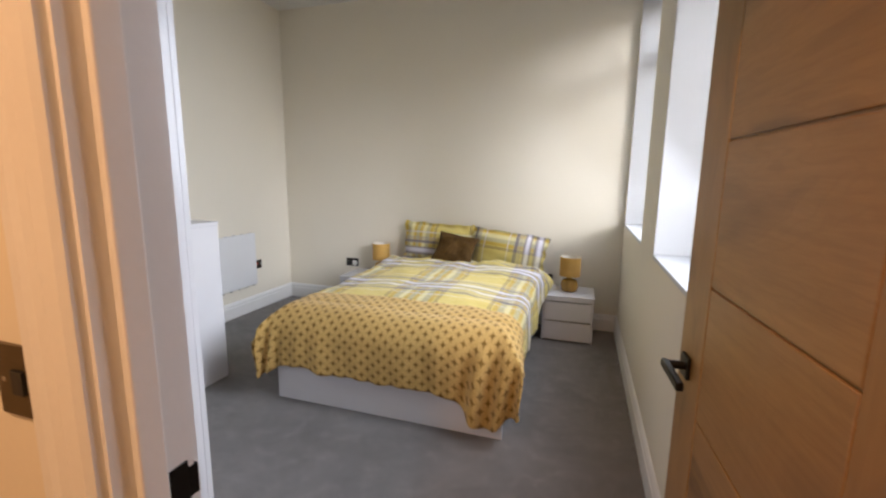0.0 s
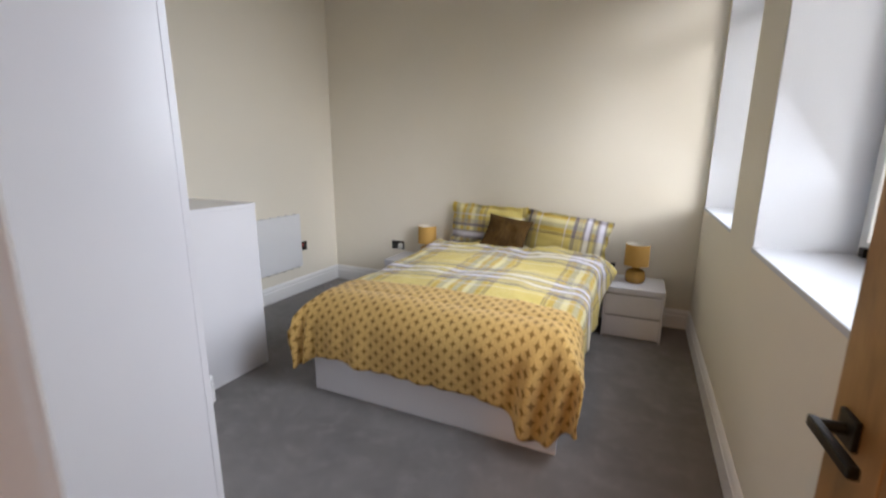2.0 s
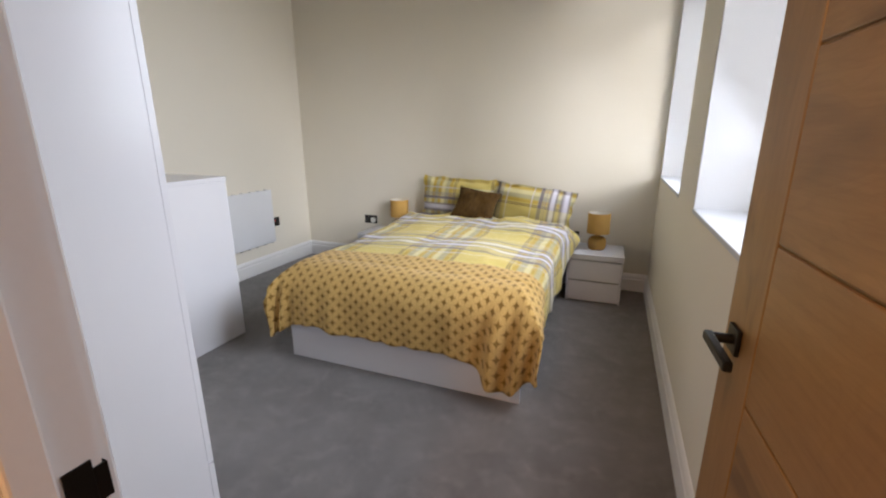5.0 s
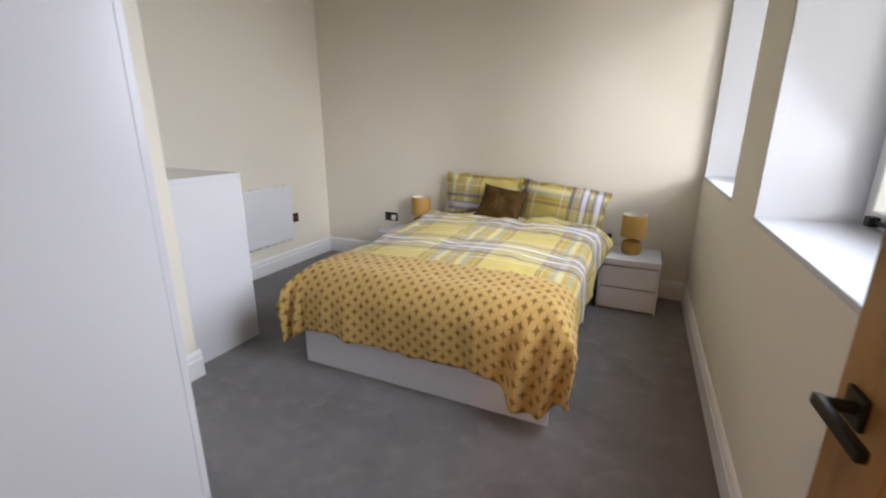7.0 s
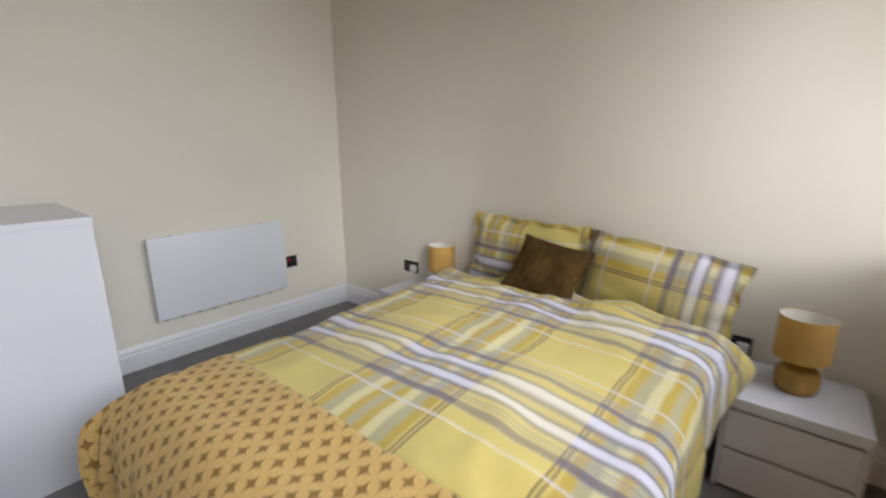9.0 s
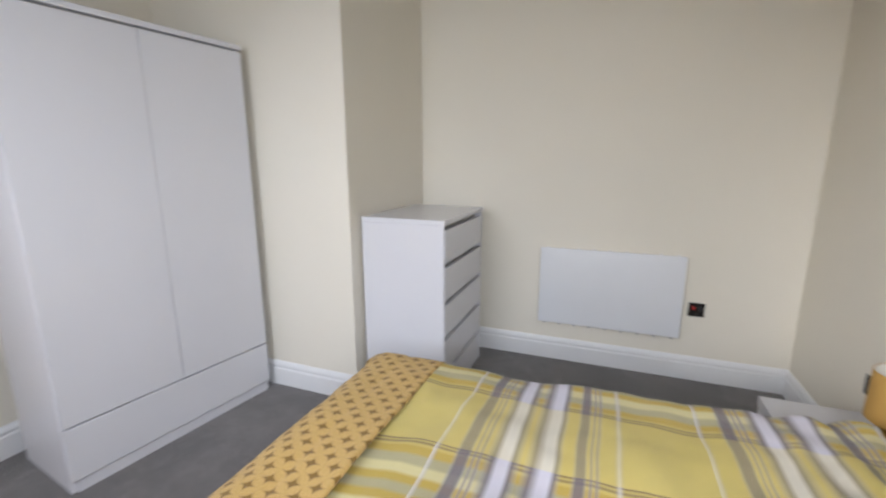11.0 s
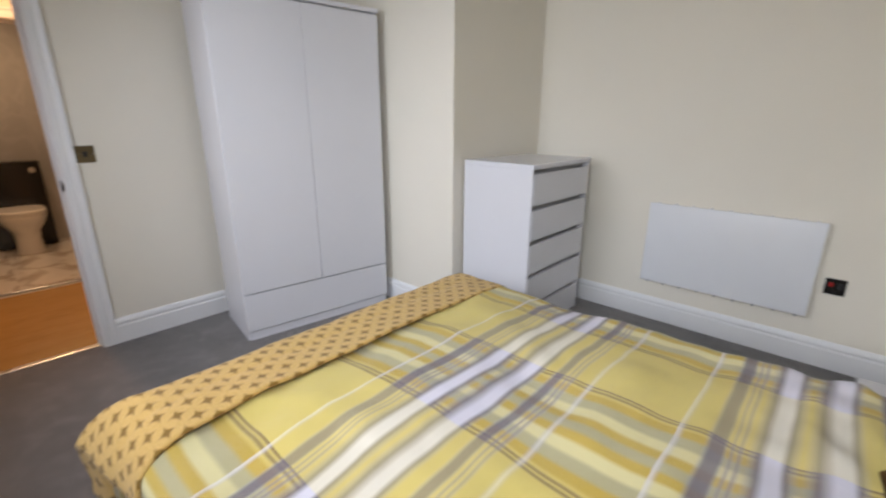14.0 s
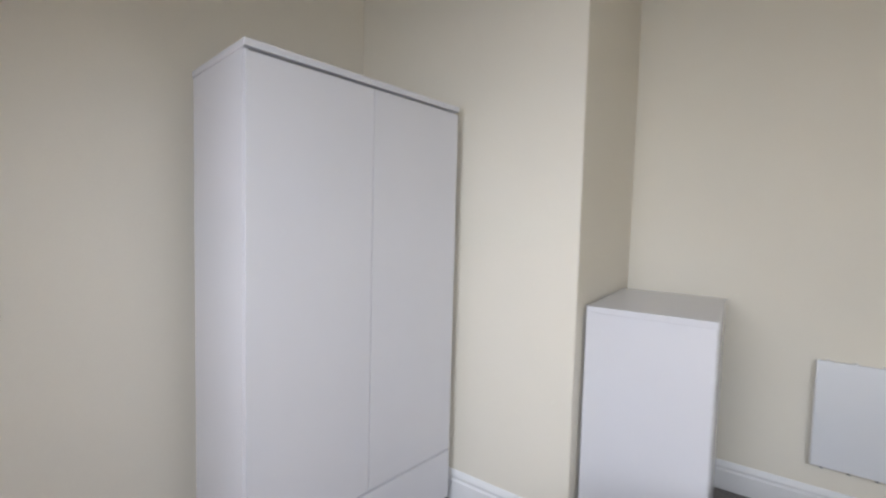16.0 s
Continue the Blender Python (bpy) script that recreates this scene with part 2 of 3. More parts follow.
def star_fleece():
    """Tan fleece with dark four-pointed stars in staggered rows between rounded petals."""
    m, t, b = nodes_of("star_fleece")
    uv = t.nodes.new("ShaderNodeUVMap")
    uv.uv_map = "cloth"
    sep = t.nodes.new("ShaderNodeSeparateXYZ")
    t.links.new(uv.outputs[0], sep.inputs[0])
    size = 0.073

    def star(shift):
        parts = []
        for axis in (0, 1):
            q = calc(t, "FRACT", calc(t, "ADD", calc(t, "DIVIDE", sep.outputs[axis], size), shift))
            parts.append(calc(t, "POWER", calc(t, "ABSOLUTE", calc(t, "SUBTRACT", q, 0.5)), 0.5))
        return calc(t, "ADD", calc(t, "MULTIPLY", parts[0], 1.05), calc(t, "MULTIPLY", parts[1], 0.95))

    near = calc(t, "MINIMUM", star(0.0), star(0.5))
    worn = calc(t, "ADD", near, calc(t, "MULTIPLY", calc(t, "SUBTRACT", grain(t, 60, 3.0), 0.5), 0.10))
    mask = calc(t, "SUBTRACT", 1.0, span(t, worn, 0.565, 0.650))
    rim = calc(t, "SUBTRACT", span(t, worn, 0.56, 0.64), span(t, worn, 0.66, 0.74))
    pile = grain(t, 330, 2.0)
    tan = blend(t, span(t, pile, 0.3, 0.7), (0.51, 0.318, 0.090), (0.68, 0.455, 0.162))
    tan = blend(t, calc(t, "MULTIPLY", calc(t, "SUBTRACT", 1.0, span(t, worn, 0.60, 0.78)), 0.35), tan, (0.40, 0.21, 0.05))
    dark = blend(t, pile, (0.200, 0.108, 0.016), (0.290, 0.165, 0.030))
    t.links.new(blend(t, mask, tan, dark), b.inputs["Base Color"])
    b.inputs["Roughness"].default_value = 0.95
    b.inputs["Sheen Weight"].default_value = 0.12
    bump(t, b, calc(t, "ADD", calc(t, "MULTIPLY", rim, 0.3), calc(t, "ADD", calc(t, "MULTIPLY", pile, 0.6), calc(t, "MULTIPLY", mask, -0.5))), 0.5, 0.008)
    return m


def fur():
    m, t, b = nodes_of("brown_faux_fur")
    hair = grain(t, 60, 5.0, 0.7, (1.0, 1.0, 0.25))
    patch = grain(t, 9, 3.0)
    tone = calc(t, "ADD", calc(t, "MULTIPLY", hair, 0.6), calc(t, "MULTIPLY", patch, 0.4))
    t.links.new(blend(t, span(t, tone, 0.35, 0.68), (0.040, 0.019, 0.004), (0.115, 0.060, 0.014)), b.inputs["Base Color"])
    b.inputs["Roughness"].default_value = 0.75
    b.inputs["Specular IOR Level"].default_value = 0.15
    bump(t, b, hair, 0.8, 0.010)
    return m


def glass():
    m, t, b = nodes_of("window_glass")
    b.inputs["Transmission Weight"].default_value = 1.0
    b.inputs["Roughness"].default_value = 0.0
    b.inputs["IOR"].default_value = 1.45
    return m


CARPET, PLAID, FLEECE, FUR, GLASS = carpet(), plaid(), star_fleece(), fur(), glass()
OAK_RAIL = oak("oak_veneer_across", (0.7, 9.0, 9.0))
OAK_STILE = oak("oak_veneer_upright", (9.0, 9.0, 0.7))
LAMINATE = oak("oak_laminate", (1.0, 7.0, 7.0), (0.50, 0.305, 0.115), (0.36, 0.200, 0.068), 0.22, 0.2)
MARBLE_WALL = marble("grey_marble_wall", (0.50, 0.48, 0.46), (0.54, 0.52, 0.50), 0.25)
MARBLE_FLOOR = marble("white_marble_floor", (0.74, 0.72, 0.70), (0.30, 0.24, 0.19), 0.12)


# ---- mesh helpers ----
def bm_box(bm, x0, x1, y0, y1, z0, z1, bevel=0.0, seg=2):
    made = bmesh.ops.create_cube(bm, size=1, matrix=Matrix.LocRotScale(((x0 + x1) / 2, (y0 + y1) / 2, (z0 + z1) / 2), None, (abs(x1 - x0), abs(y1 - y0), abs(z1 - z0))))
    if bevel:
        edges = list({e for v in made["verts"] for e in v.link_edges})
        bmesh.ops.bevel(bm, geom=edges, offset=bevel, segments=seg, affect="EDGES", profile=0.5)
    return bm


def boxes(*dims, bevel=0.0):
    bm = bmesh.new()
    for d in dims:
        bm_box(bm, *d, bevel=bevel)
    return bm


def lathe(profile, steps=40, centre=(0, 0)):
    """Turned shape from (radius, height) pairs."""
    bm = bmesh.new()
    rings = []
    for r, z in profile:
        rings.append([bm.verts.new((centre[0] + r * math.cos(a), centre[1] + r * math.sin(a), z)) for a in (2 * math.pi * i / steps for i in range(steps))])
    for lo, hi in zip(rings, rings[1:]):
        for i in range(steps):
            bm.faces.new((lo[i], lo[(i + 1) % steps], hi[(i + 1) % steps], hi[i]))
    for ring, flip in ((rings[0], True), (rings[-1], False)):
        if profile[0 if flip else -1][0] > 1e-4:
            bm.faces.new(ring[::-1] if flip else ring)
    bmesh.ops.recalc_face_normals(bm, faces=bm.faces)
    return bm


def mesh_of(name, bm, material, smooth=True):
    me = bpy.data.meshes.new(name)
    bm.to_mesh(me)
    bm.free()
    me.materials.append(material)
    if smooth:
        me.shade_smooth()
        me.set_sharp_from_angle(angle=radians(60 if len(me.vertices) > 380 else 20))
    return me


def solid(name, bm, material, label="", category="", kind="", group="", smooth=True):
    return tagged(new(name, mesh_of(name, bm, material, smooth)), label, category, group, kind)


def thing(name, label, category, m=None, group=""):
    ob = new(name)
    ob.empty_display_size = 0.1
    if m is not None:
        ob.matrix_world = m
    return tagged(ob, label, category, group)


def part(name, bm, material, parent, label=""):
    ob = new(name, mesh_of(name, bm, material))
    ob.parent = parent
    return tagged(ob, label)


def structure(name, bm, material, label=""):
    return solid(name, bm, material, label, "", "structure", smooth=False)


def run_profile(points, length):
    """A moulding: outline points (out, up) swept along +x for length."""
    bm = bmesh.new()
    a = [bm.verts.new((0, p, q)) for p, q in points]
    b = [bm.verts.new((length, p, q)) for p, q in points]
    n = len(points)
    for i in range(n):
        bm.faces.new((a[i], a[(i + 1) % n], b[(i + 1) % n], b[i]))
    bm.faces.new(a[::-1])
    bm.faces.new(b)
    bmesh.ops.recalc_face_normals(bm, faces=bm.faces)
    return bm


# ---- plan ----
XW, YS, H = -3.52, -3.66, 3.08          # heater wall, door wall, ceiling
NIB_X, NIB_Y = -2.540, -2.362           # boxed-out corner
SILL, HEAD = 0.99, 2.86                 # window opening
WIN = ((-1.16, -0.04), (-2.78, -1.657))  # window openings along the wall
DOOR_L, DOOR_R, DOOR_H = -0.853, -0.055, 1.985
HALL_N, HALL_S = -3.765, -5.12
BATH_N, BATH_S = -5.26, -7.05

structure("floor", boxes((XW - 0.1, 0.05, YS - 0.05, 0.05, -0.12, 0)), CARPET, "grey cut-pile carpet with brushed patches")
structure("ceiling", boxes((XW - 0.1, 0.6, YS - 0.14, 0.1, H, H + 0.12)), CEIL, "plain white plaster ceiling")
structure("wall_north", boxes((XW - 0.12, 0.6, 0, 0.12, -0.1, H)), PAINT, "cream painted wall behind the bed")
structure("wall_west", boxes((XW - 0.12, XW, YS - 0.14, 0, -0.1, H)), PAINT, "cream painted wall with a panel heater")
bm = boxes((0, 0.55, YS - 0.14, 0, -0.1, SILL), (0, 0.55, YS - 0.14, 0, HEAD, H))
for a, b in ((YS - 0.14, WIN[1][0]), (WIN[1][1], WIN[0][0]), (WIN[0][1], 0)):
    bm_box(bm, 0, 0.55, a, b, SILL, HEAD)
structure("wall_east", bm, PAINT, "thick cream wall with two deep window openings")
bm = boxes((XW, DOOR_L - 0.03, HALL_N, YS, -0.1, H), (DOOR_R + 0.03, 0, HALL_N, YS, -0.1, H), (DOOR_L - 0.03, DOOR_R + 0.03, HALL_N, YS, DOOR_H + 0.03, H))
structure("wall_south", bm, PAINT, "cream wall with the bedroom doorway")
structure("wall_nib", boxes((XW, NIB_X, YS, NIB_Y, -0.1, H)), PAINT, "boxed-out cream corner between wardrobe and chest")

# white reveals lining the window openings, with shade in their colour, and the windows
for n, (y0, y1) in enumerate(WIN, 1):
    t_ = 0.012
    structure("trim_reveal", boxes((0.002, 0.35, y1 - t_, y1, SILL, HEAD), (0.002, 0.35, y0, y0 + t_, SILL, HEAD), (0.002, 0.35, y0 + t_, y1 - t_, HEAD - t_, HEAD)), REVEAL_SHADED, "white plastered window reveal, shaded blue-grey in its colour")
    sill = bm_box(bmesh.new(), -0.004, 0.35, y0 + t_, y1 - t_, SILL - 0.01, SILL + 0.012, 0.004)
    structure("trim_sill", sill, REVEAL_SHADED, "white painted deep window sill, shaded blue-grey in its colour")
    w = tagged(new("window_%d" % n), "tall white framed window with a transom and clear glass", "window", "bedroom windows", "structure")
    f = 0.06
    a, b = y0 + t_, y1 - t_
    top, mid = HEAD - t_, 2.42
    part("window_frame", boxes((0.33, 0.40, a, a + f, SILL + 0.012, top, ), (0.33, 0.40, b - f, b, SILL + 0.012, top), (0.33, 0.40, a + f, b - f, top - f, top), (0.33, 0.40, a + f, b - f, SILL + 0.012, SILL + 0.012 + f), bevel=0.006), UPVC, w)
    part("transom", boxes((0.328, 0.402, a + f, b - f, mid - 0.045, mid + 0.045), bevel=0.006), UPVC, w)
    for z0, z1 in ((SILL + 0.012 + f, mid - 0.045), (mid + 0.045, top - f)):
        pane = part("pane", boxes((0.362, 0.368, a + f, b - f, z0, z1)), GLASS, w)
        pane.visible_shadow = False
    stay = part("casement_stay", boxes((0.312, 0.322, b - 0.34, b - 0.10, SILL + 0.036, SILL + 0.050), (0.300, 0.330, b - 0.135, b - 0.095, SILL + 0.024, SILL + 0.058), bevel=0.002), BLACK, w, "matt black casement stay")
    part("stay_peg", boxes((0.300, 0.332, b - 0.315, b - 0.300, SILL + 0.026, SILL + 0.062), bevel=0.002), BLACK, stay)

# skirting
SKIRT = [(0, 0), (0.018, 0), (0.018, 0.105), (0.013, 0.112), (0.013, 0.120), (0.016, 0.128), (0.012, 0.142), (0.005, 0.153), (0, 0.156)]


def skirting(x, y, length, turn):
    ob = structure("baseboard", run_profile(SKIRT, length), GLOSS, "white moulded skirting board")
    ob.matrix_world = pose(x, y, 0.001, 0, 0, turn)


skirting(0, 0, -XW, 180)
skirting(XW, 0, -NIB_Y, -90)
skirting(-2.632, NIB_Y, NIB_X + 2.632, 0)
skirting(NIB_X, NIB_Y + 0.018, NIB_Y - YS + 0.018, -90)
skirting(NIB_X, YS, DOOR_L - 0.08 - NIB_X, 0)
skirting(0, YS, -YS, 90)

# doorway lining, stop and architraves
ARCH = [(0, 0), (0.012, 0), (0.018, 0.008), (0.0185, 0.030), (0.0165, 0.036), (0.0165, 0.052), (0.020, 0.060), (0.020, 0.075), (0, 0.075)]


def architrave(x0, x1, top, y, side, legs=True):
    """Legs and head of a moulded door surround on the wall face y; side is +1 where it looks along +y."""
    for x, s in ((x0, 1), (x1, -1)):
        if (x > -0.2 and side > 0):
            continue
        bm = run_profile(ARCH, top + 0.075)
        m = Matrix(((0, 0, -s, x), (0, side, 0, y), (1, 0, 0, 0.0), (0, 0, 0, 1)))
        bm.transform(m)
        bmesh.ops.recalc_face_normals(bm, faces=bm.faces)
        structure("trim_architrave", bm, GLOSS, "white moulded door architrave")
    bm = run_profile(ARCH, x1 - x0)
    bm.transform(Matrix(((1, 0, 0, x0), (0, side, 0, y), (0, 0, 1, top), (0, 0, 0, 1))))
    bmesh.ops.recalc_face_normals(bm, faces=bm.faces)
    structure("trim_architrave", bm, GLOSS, "white moulded door architrave")


def lining(x0, x1, y0, y1, top, stop_y):
    bm = boxes((x0 - 0.03, x0, y0, y1, 0, top), (x1, x1 + 0.03, y0, y1, 0, top), (x0 - 0.03, x1 + 0.03, y0, y1, top, top + 0.03))
    for d in ((x0, x0 + 0.012, stop_y - 0.035, stop_y, 0, top), (x1 - 0.012, x1, stop_y - 0.035, stop_y, 0, top), (x0 + 0.012, x1 - 0.012, stop_y - 0.035, stop_y, top - 0.012, top)):
        bm_box(bm, *d, bevel=0.003)
    structure("trim_door_lining", bm, GLOSS, "white painted door lining with a stop bead")


lining(DOOR_L, DOOR_R, HALL_N, YS, DOOR_H, -3.705)
architrave(DOOR_L - 0.006, DOOR_R + 0.006, DOOR_H + 0.006, YS, 1)
architrave(DOOR_L - 0.006, DOOR_R + 0.006, DOOR_H + 0.006, HALL_N, -1)
structure("trim_threshold", bm_box(bmesh.new(), DOOR_L, DOOR_R, -3.725, -3.69, -0.002, 0.008, 0.003), THRESH, "metal threshold strip between carpet and laminate")

# hall and bathroom
structure("floor_hall", boxes((-2.6, 1.2, HALL_S, -3.707, -0.12, -0.001)), LAMINATE, "warm oak laminate hall floor")
structure("ceiling_hall", boxes((-2.6, 1.2, BATH_S, HALL_N, 2.40, 2.5)), CEIL, "white hall ceiling")
structure("wall_hall_west", boxes((-2.7, -2.6, HALL_S, HALL_N, -0.1, 2.5)), PAINT, "cream hall end wall")
structure("wall_hall_east", boxes((1.2, 1.3, HALL_S, HALL_N, -0.1, 2.5)), PAINT, "cream hall end wall")
structure("wall_hall_north", boxes((0.0, 1.2, HALL_N, HALL_N + 0.1, -0.1, 2.5)), PAINT, "cream hall wall")
BL, BR, BH = -0.990, -0.290, 1.975
bm = boxes((-2.6, BL - 0.03, BATH_N, HALL_S, -0.1, 2.5), (BR + 0.03, 1.2, BATH_N, HALL_S, -0.1, 2.5), (BL - 0.03, BR + 0.03, BATH_N, HALL_S, BH + 0.03, 2.5))
structure("wall_bathroom_door", bm, PAINT, "cream hall wall with the bathroom doorway")
lining(BL, BR, BATH_N, HALL_S, BH, -5.19)
architrave(BL - 0.006, BR + 0.006, BH + 0.006, HALL_S, 1)
structure("trim_threshold", bm_box(bmesh.new(), BL, BR, -5.215, -5.18, -0.002, 0.008, 0.003), THRESH, "metal threshold strip at the bathroom door")
structure("wall_bathroom_back", boxes((-2.0, 0.7, BATH_S - 0.1, BATH_S, -0.1, 2.5)), MARBLE_WALL, "grey marble-effect bathroom wall tiles")
structure("wall_bathroom_west", boxes((-1.30, -1.20, BATH_S, BATH_N, -0.1, 2.5)), MARBLE_WALL, "grey marble-effect bathroom wall tiles")
structure("wall_bathroom_east", boxes((0.6, 0.7, BATH_S, BATH_N, -0.1, 2.5)), MARBLE_WALL, "grey marble-effect bathroom wall tiles")
bath_floor = structure("floor_bathroom", boxes((-1.20, 0.6, BATH_S, HALL_S, -0.12, -0.008)), plain("tile_grout", (0.5, 0.48, 0.45), 0.8), "white veined marble-effect floor tiles")


def skirt_hall(x, y, length, turn):
    ob = structure("baseboard", run_profile(SKIRT, length), GLOSS, "white moulded skirting board in the hall")
    ob.matrix_world = pose(x, y, 0.001, 0, 0, turn)


skirt_hall(BR + 0.082, HALL_S, 1.2 - BR - 0.082, 0)
skirt_hall(-2.6, HALL_S, 2.6 + BL - 0.082, 0)
skirt_hall(DOOR_L - 0.082, HALL_N, 2.6 + DOOR_L - 0.082, 180)


# ---- doors ----
def lever_handle(parent, side, at_x, at_z, thick):
    """Square rose and a straight lever that points back towards the hinge; side -1 or +1 of the leaf."""
    y = 0 if side < 0 else thick
    h = part("door_handle", boxes((at_x - 0.026, at_x + 0.026, y, y + side * 0.009, at_z - 0.026, at_z + 0.026), bevel=0.002), BLACK, parent, "matt black square rose")
    bm = lathe([(0.010, 0), (0.010, 0.045)], 16)
    bm.transform(Matrix.Translation((at_x, y, at_z)) @ Matrix.Rotation(radians(-90 if side > 0 else 90), 4, "X"))
    ob = part("spindle", bm, BLACK, h)
    part("lever", boxes((at_x - 0.125, at_x + 0.012, y + side * 0.040, y + side * 0.056, at_z - 0.010, at_z + 0.010), bevel=0.004), BLACK, h, "straight matt black lever")


def oak_door(name, label, width, height, m, handle_z, grooves, kind=""):
    """Leaf along +x from its hinge; its visible face looks along -y."""
    d = tagged(thing(name, label, "door", m), kind=kind)
    th, st, gap = 0.042, 0.150, 0.0045
    part("core", boxes((0.006, width - 0.006, 0.006, th - 0.006, 0.004, height - 0.004)), OAK_STILE, d)
    for x0, x1 in ((0, st), (width - st, width)):
        part("stile", boxes((x0, x1, 0, th, 0, height), bevel=0.0025), OAK_STILE, d)
    zs = [0.0, *grooves, height]
    for z0, z1 in zip(zs, zs[1:]):
        part("panel", boxes((st + gap / 2, width - st - gap / 2, 0.0005, th - 0.0005, z0 + gap / 2, z1 - gap / 2), bevel=0.003), OAK_RAIL, d)
    for z in (0.22, height / 2, height - 0.22):
        part("hinge", boxes((-0.004, 0.0, 0.004, th, z - 0.05, z + 0.05), (-0.012, 0.002, th - 0.004, th + 0.010, z - 0.05, z + 0.05), bevel=0.0012), BLACK, d, "matt black butt hinge")
    part("latch_plate", boxes((width - 0.0005, width + 0.0012, th / 2 - 0.012, th / 2 + 0.012, handle_z - 0.03, handle_z + 0.03)), BLACK, d)
    for side in (-1, 1):
        lever_handle(d, side, width - 0.065, handle_z, th)
    return d


hinge, free = Vector((-0.060, -3.672)), Vector((-0.108, -2.915))
turn = math.degrees(math.atan2(free.y - hinge.y, free.x - hinge.x))
# the face that looks at the bed is the one with local +y here, so mirror by swinging from the hinge
leaf = oak_door("door_1", "open oak veneer door with horizontal grooves and black lever", 0.759, 1.965,
                Matrix.Translation((hinge.x, hinge.y, 0.012)) @ Matrix.Rotation(radians(turn), 4, "Z") @ Matrix.Diagonal((1, -1, 1, 1)), 0.935, (0.25, 0.545, 0.845, 1.145, 1.445, 1.74), "structure")
strike = thing("strike_plate", "matt black latch keep on the white door lining", "strike plate", pose(DOOR_L, -3.682, 0.962))
part("plate", boxes((0.0, 0.0025, -0.016, 0.012, -0.034, 0.034), (0.0, 0.0025, 0.012, 0.024, -0.022, 0.022), bevel=0.001), BLACK, strike)
part("lip", boxes((-0.010, 0.003, 0.022, 0.026, -0.022, 0.022), bevel=0.001), BLACK, strike)

wc_door = oak_door("door_2", "open oak bathroom door with black hinges and lever", 0.690, 1.955,
         Matrix.Translation((BR - 0.022, BATH_N + 0.020, 0.012)) @ Matrix.Rotation(radians(-105.5), 4, "Z"), 1.02, (0.25, 0.545, 0.845, 1.145, 1.445, 1.74), "structure")

turn_rose = part("thumb_turn", boxes((0.608, 0.642, -0.008, 0.0, 0.885, 0.919), bevel=0.002), BLACK, wc_door, "small black privacy turn")
part("turn_knob", boxes((0.621, 0.629, -0.026, -0.008, 0.890, 0.914), bevel=0.002), BLACK, turn_rose)

# ---- bedroom furniture ----
def drawer_unit(name, label, width, depth, height, drawers, m, top=0.028, slot=0.020, plinth=0.0, group=""):
    """Carcass with plain drawer fronts under shadow gaps; the fronts look along -y, the base centre of the back is at y = 0."""
    d = thing(name, label, "drawers" if drawers > 2 else "nightstand", m, group)
    w, s = width / 2, 0.016
    for x in (-w, w - s):
        part("side_panel", boxes((x, x + s, -depth + 0.003, 0, 0, height - top), bevel=0.0012), FOIL, d)
    part("back_panel", boxes((-w + s, w - s, -0.008, 0, 0.02, height - top)), FOIL, d)
    part("base_panel", boxes((-w + s, w - s, -depth + 0.03, -0.01, 0.0, 0.03)), FOIL, d)
    part("top", bm_box(bmesh.new(), -w - 0.002, w + 0.002, -depth - 0.002, 0, height - top, height, 0.0025), FOIL, d, "white top panel")
    # added sheet whose grey gives the finger gaps their shade
    part("recess", boxes((-w + s, w - s, -depth + 0.045, -depth + 0.050, 0.03, height - top)), SLOT, d, "grey sheet standing in for shade behind the drawer fronts")
    h = (height - top - 0.012 - plinth) / drawers
    for i in range(drawers):
        z0 = plinth + 0.012 + i * h
        bm = bm_box(bmesh.new(), -w + s + 0.0015, w - s - 0.0015, -depth, -depth + 0.018, z0 + 0.0015, z0 + h - slot, 0.0018)
        bm_box(bm, -w + s + 0.0015, w - s - 0.0015, -depth + 0.018, -depth + 0.030, z0 + h - slot - 0.02, z0 + h - slot - 0.006, 0.001)
        part("drawer_front", bm, FOIL, d)
    return d


drawer_unit("chest_of_drawers", "tall white chest of drawers with dark finger gaps", 0.712, 0.492, 1.075, 5, pose(-2.990, -2.347, 0.0, 0, 0, 180), 0.028, 0.026)
ns = drawer_unit("nightstand", "low white two-drawer nightstand beside the bed", 0.420, 0.395, 0.400, 2, pose(-0.424, -0.022, 0.0), 0.045, 0.010, group="nightstands")
copy_thing(ns, pose(-2.405, -0.022, 0.0))


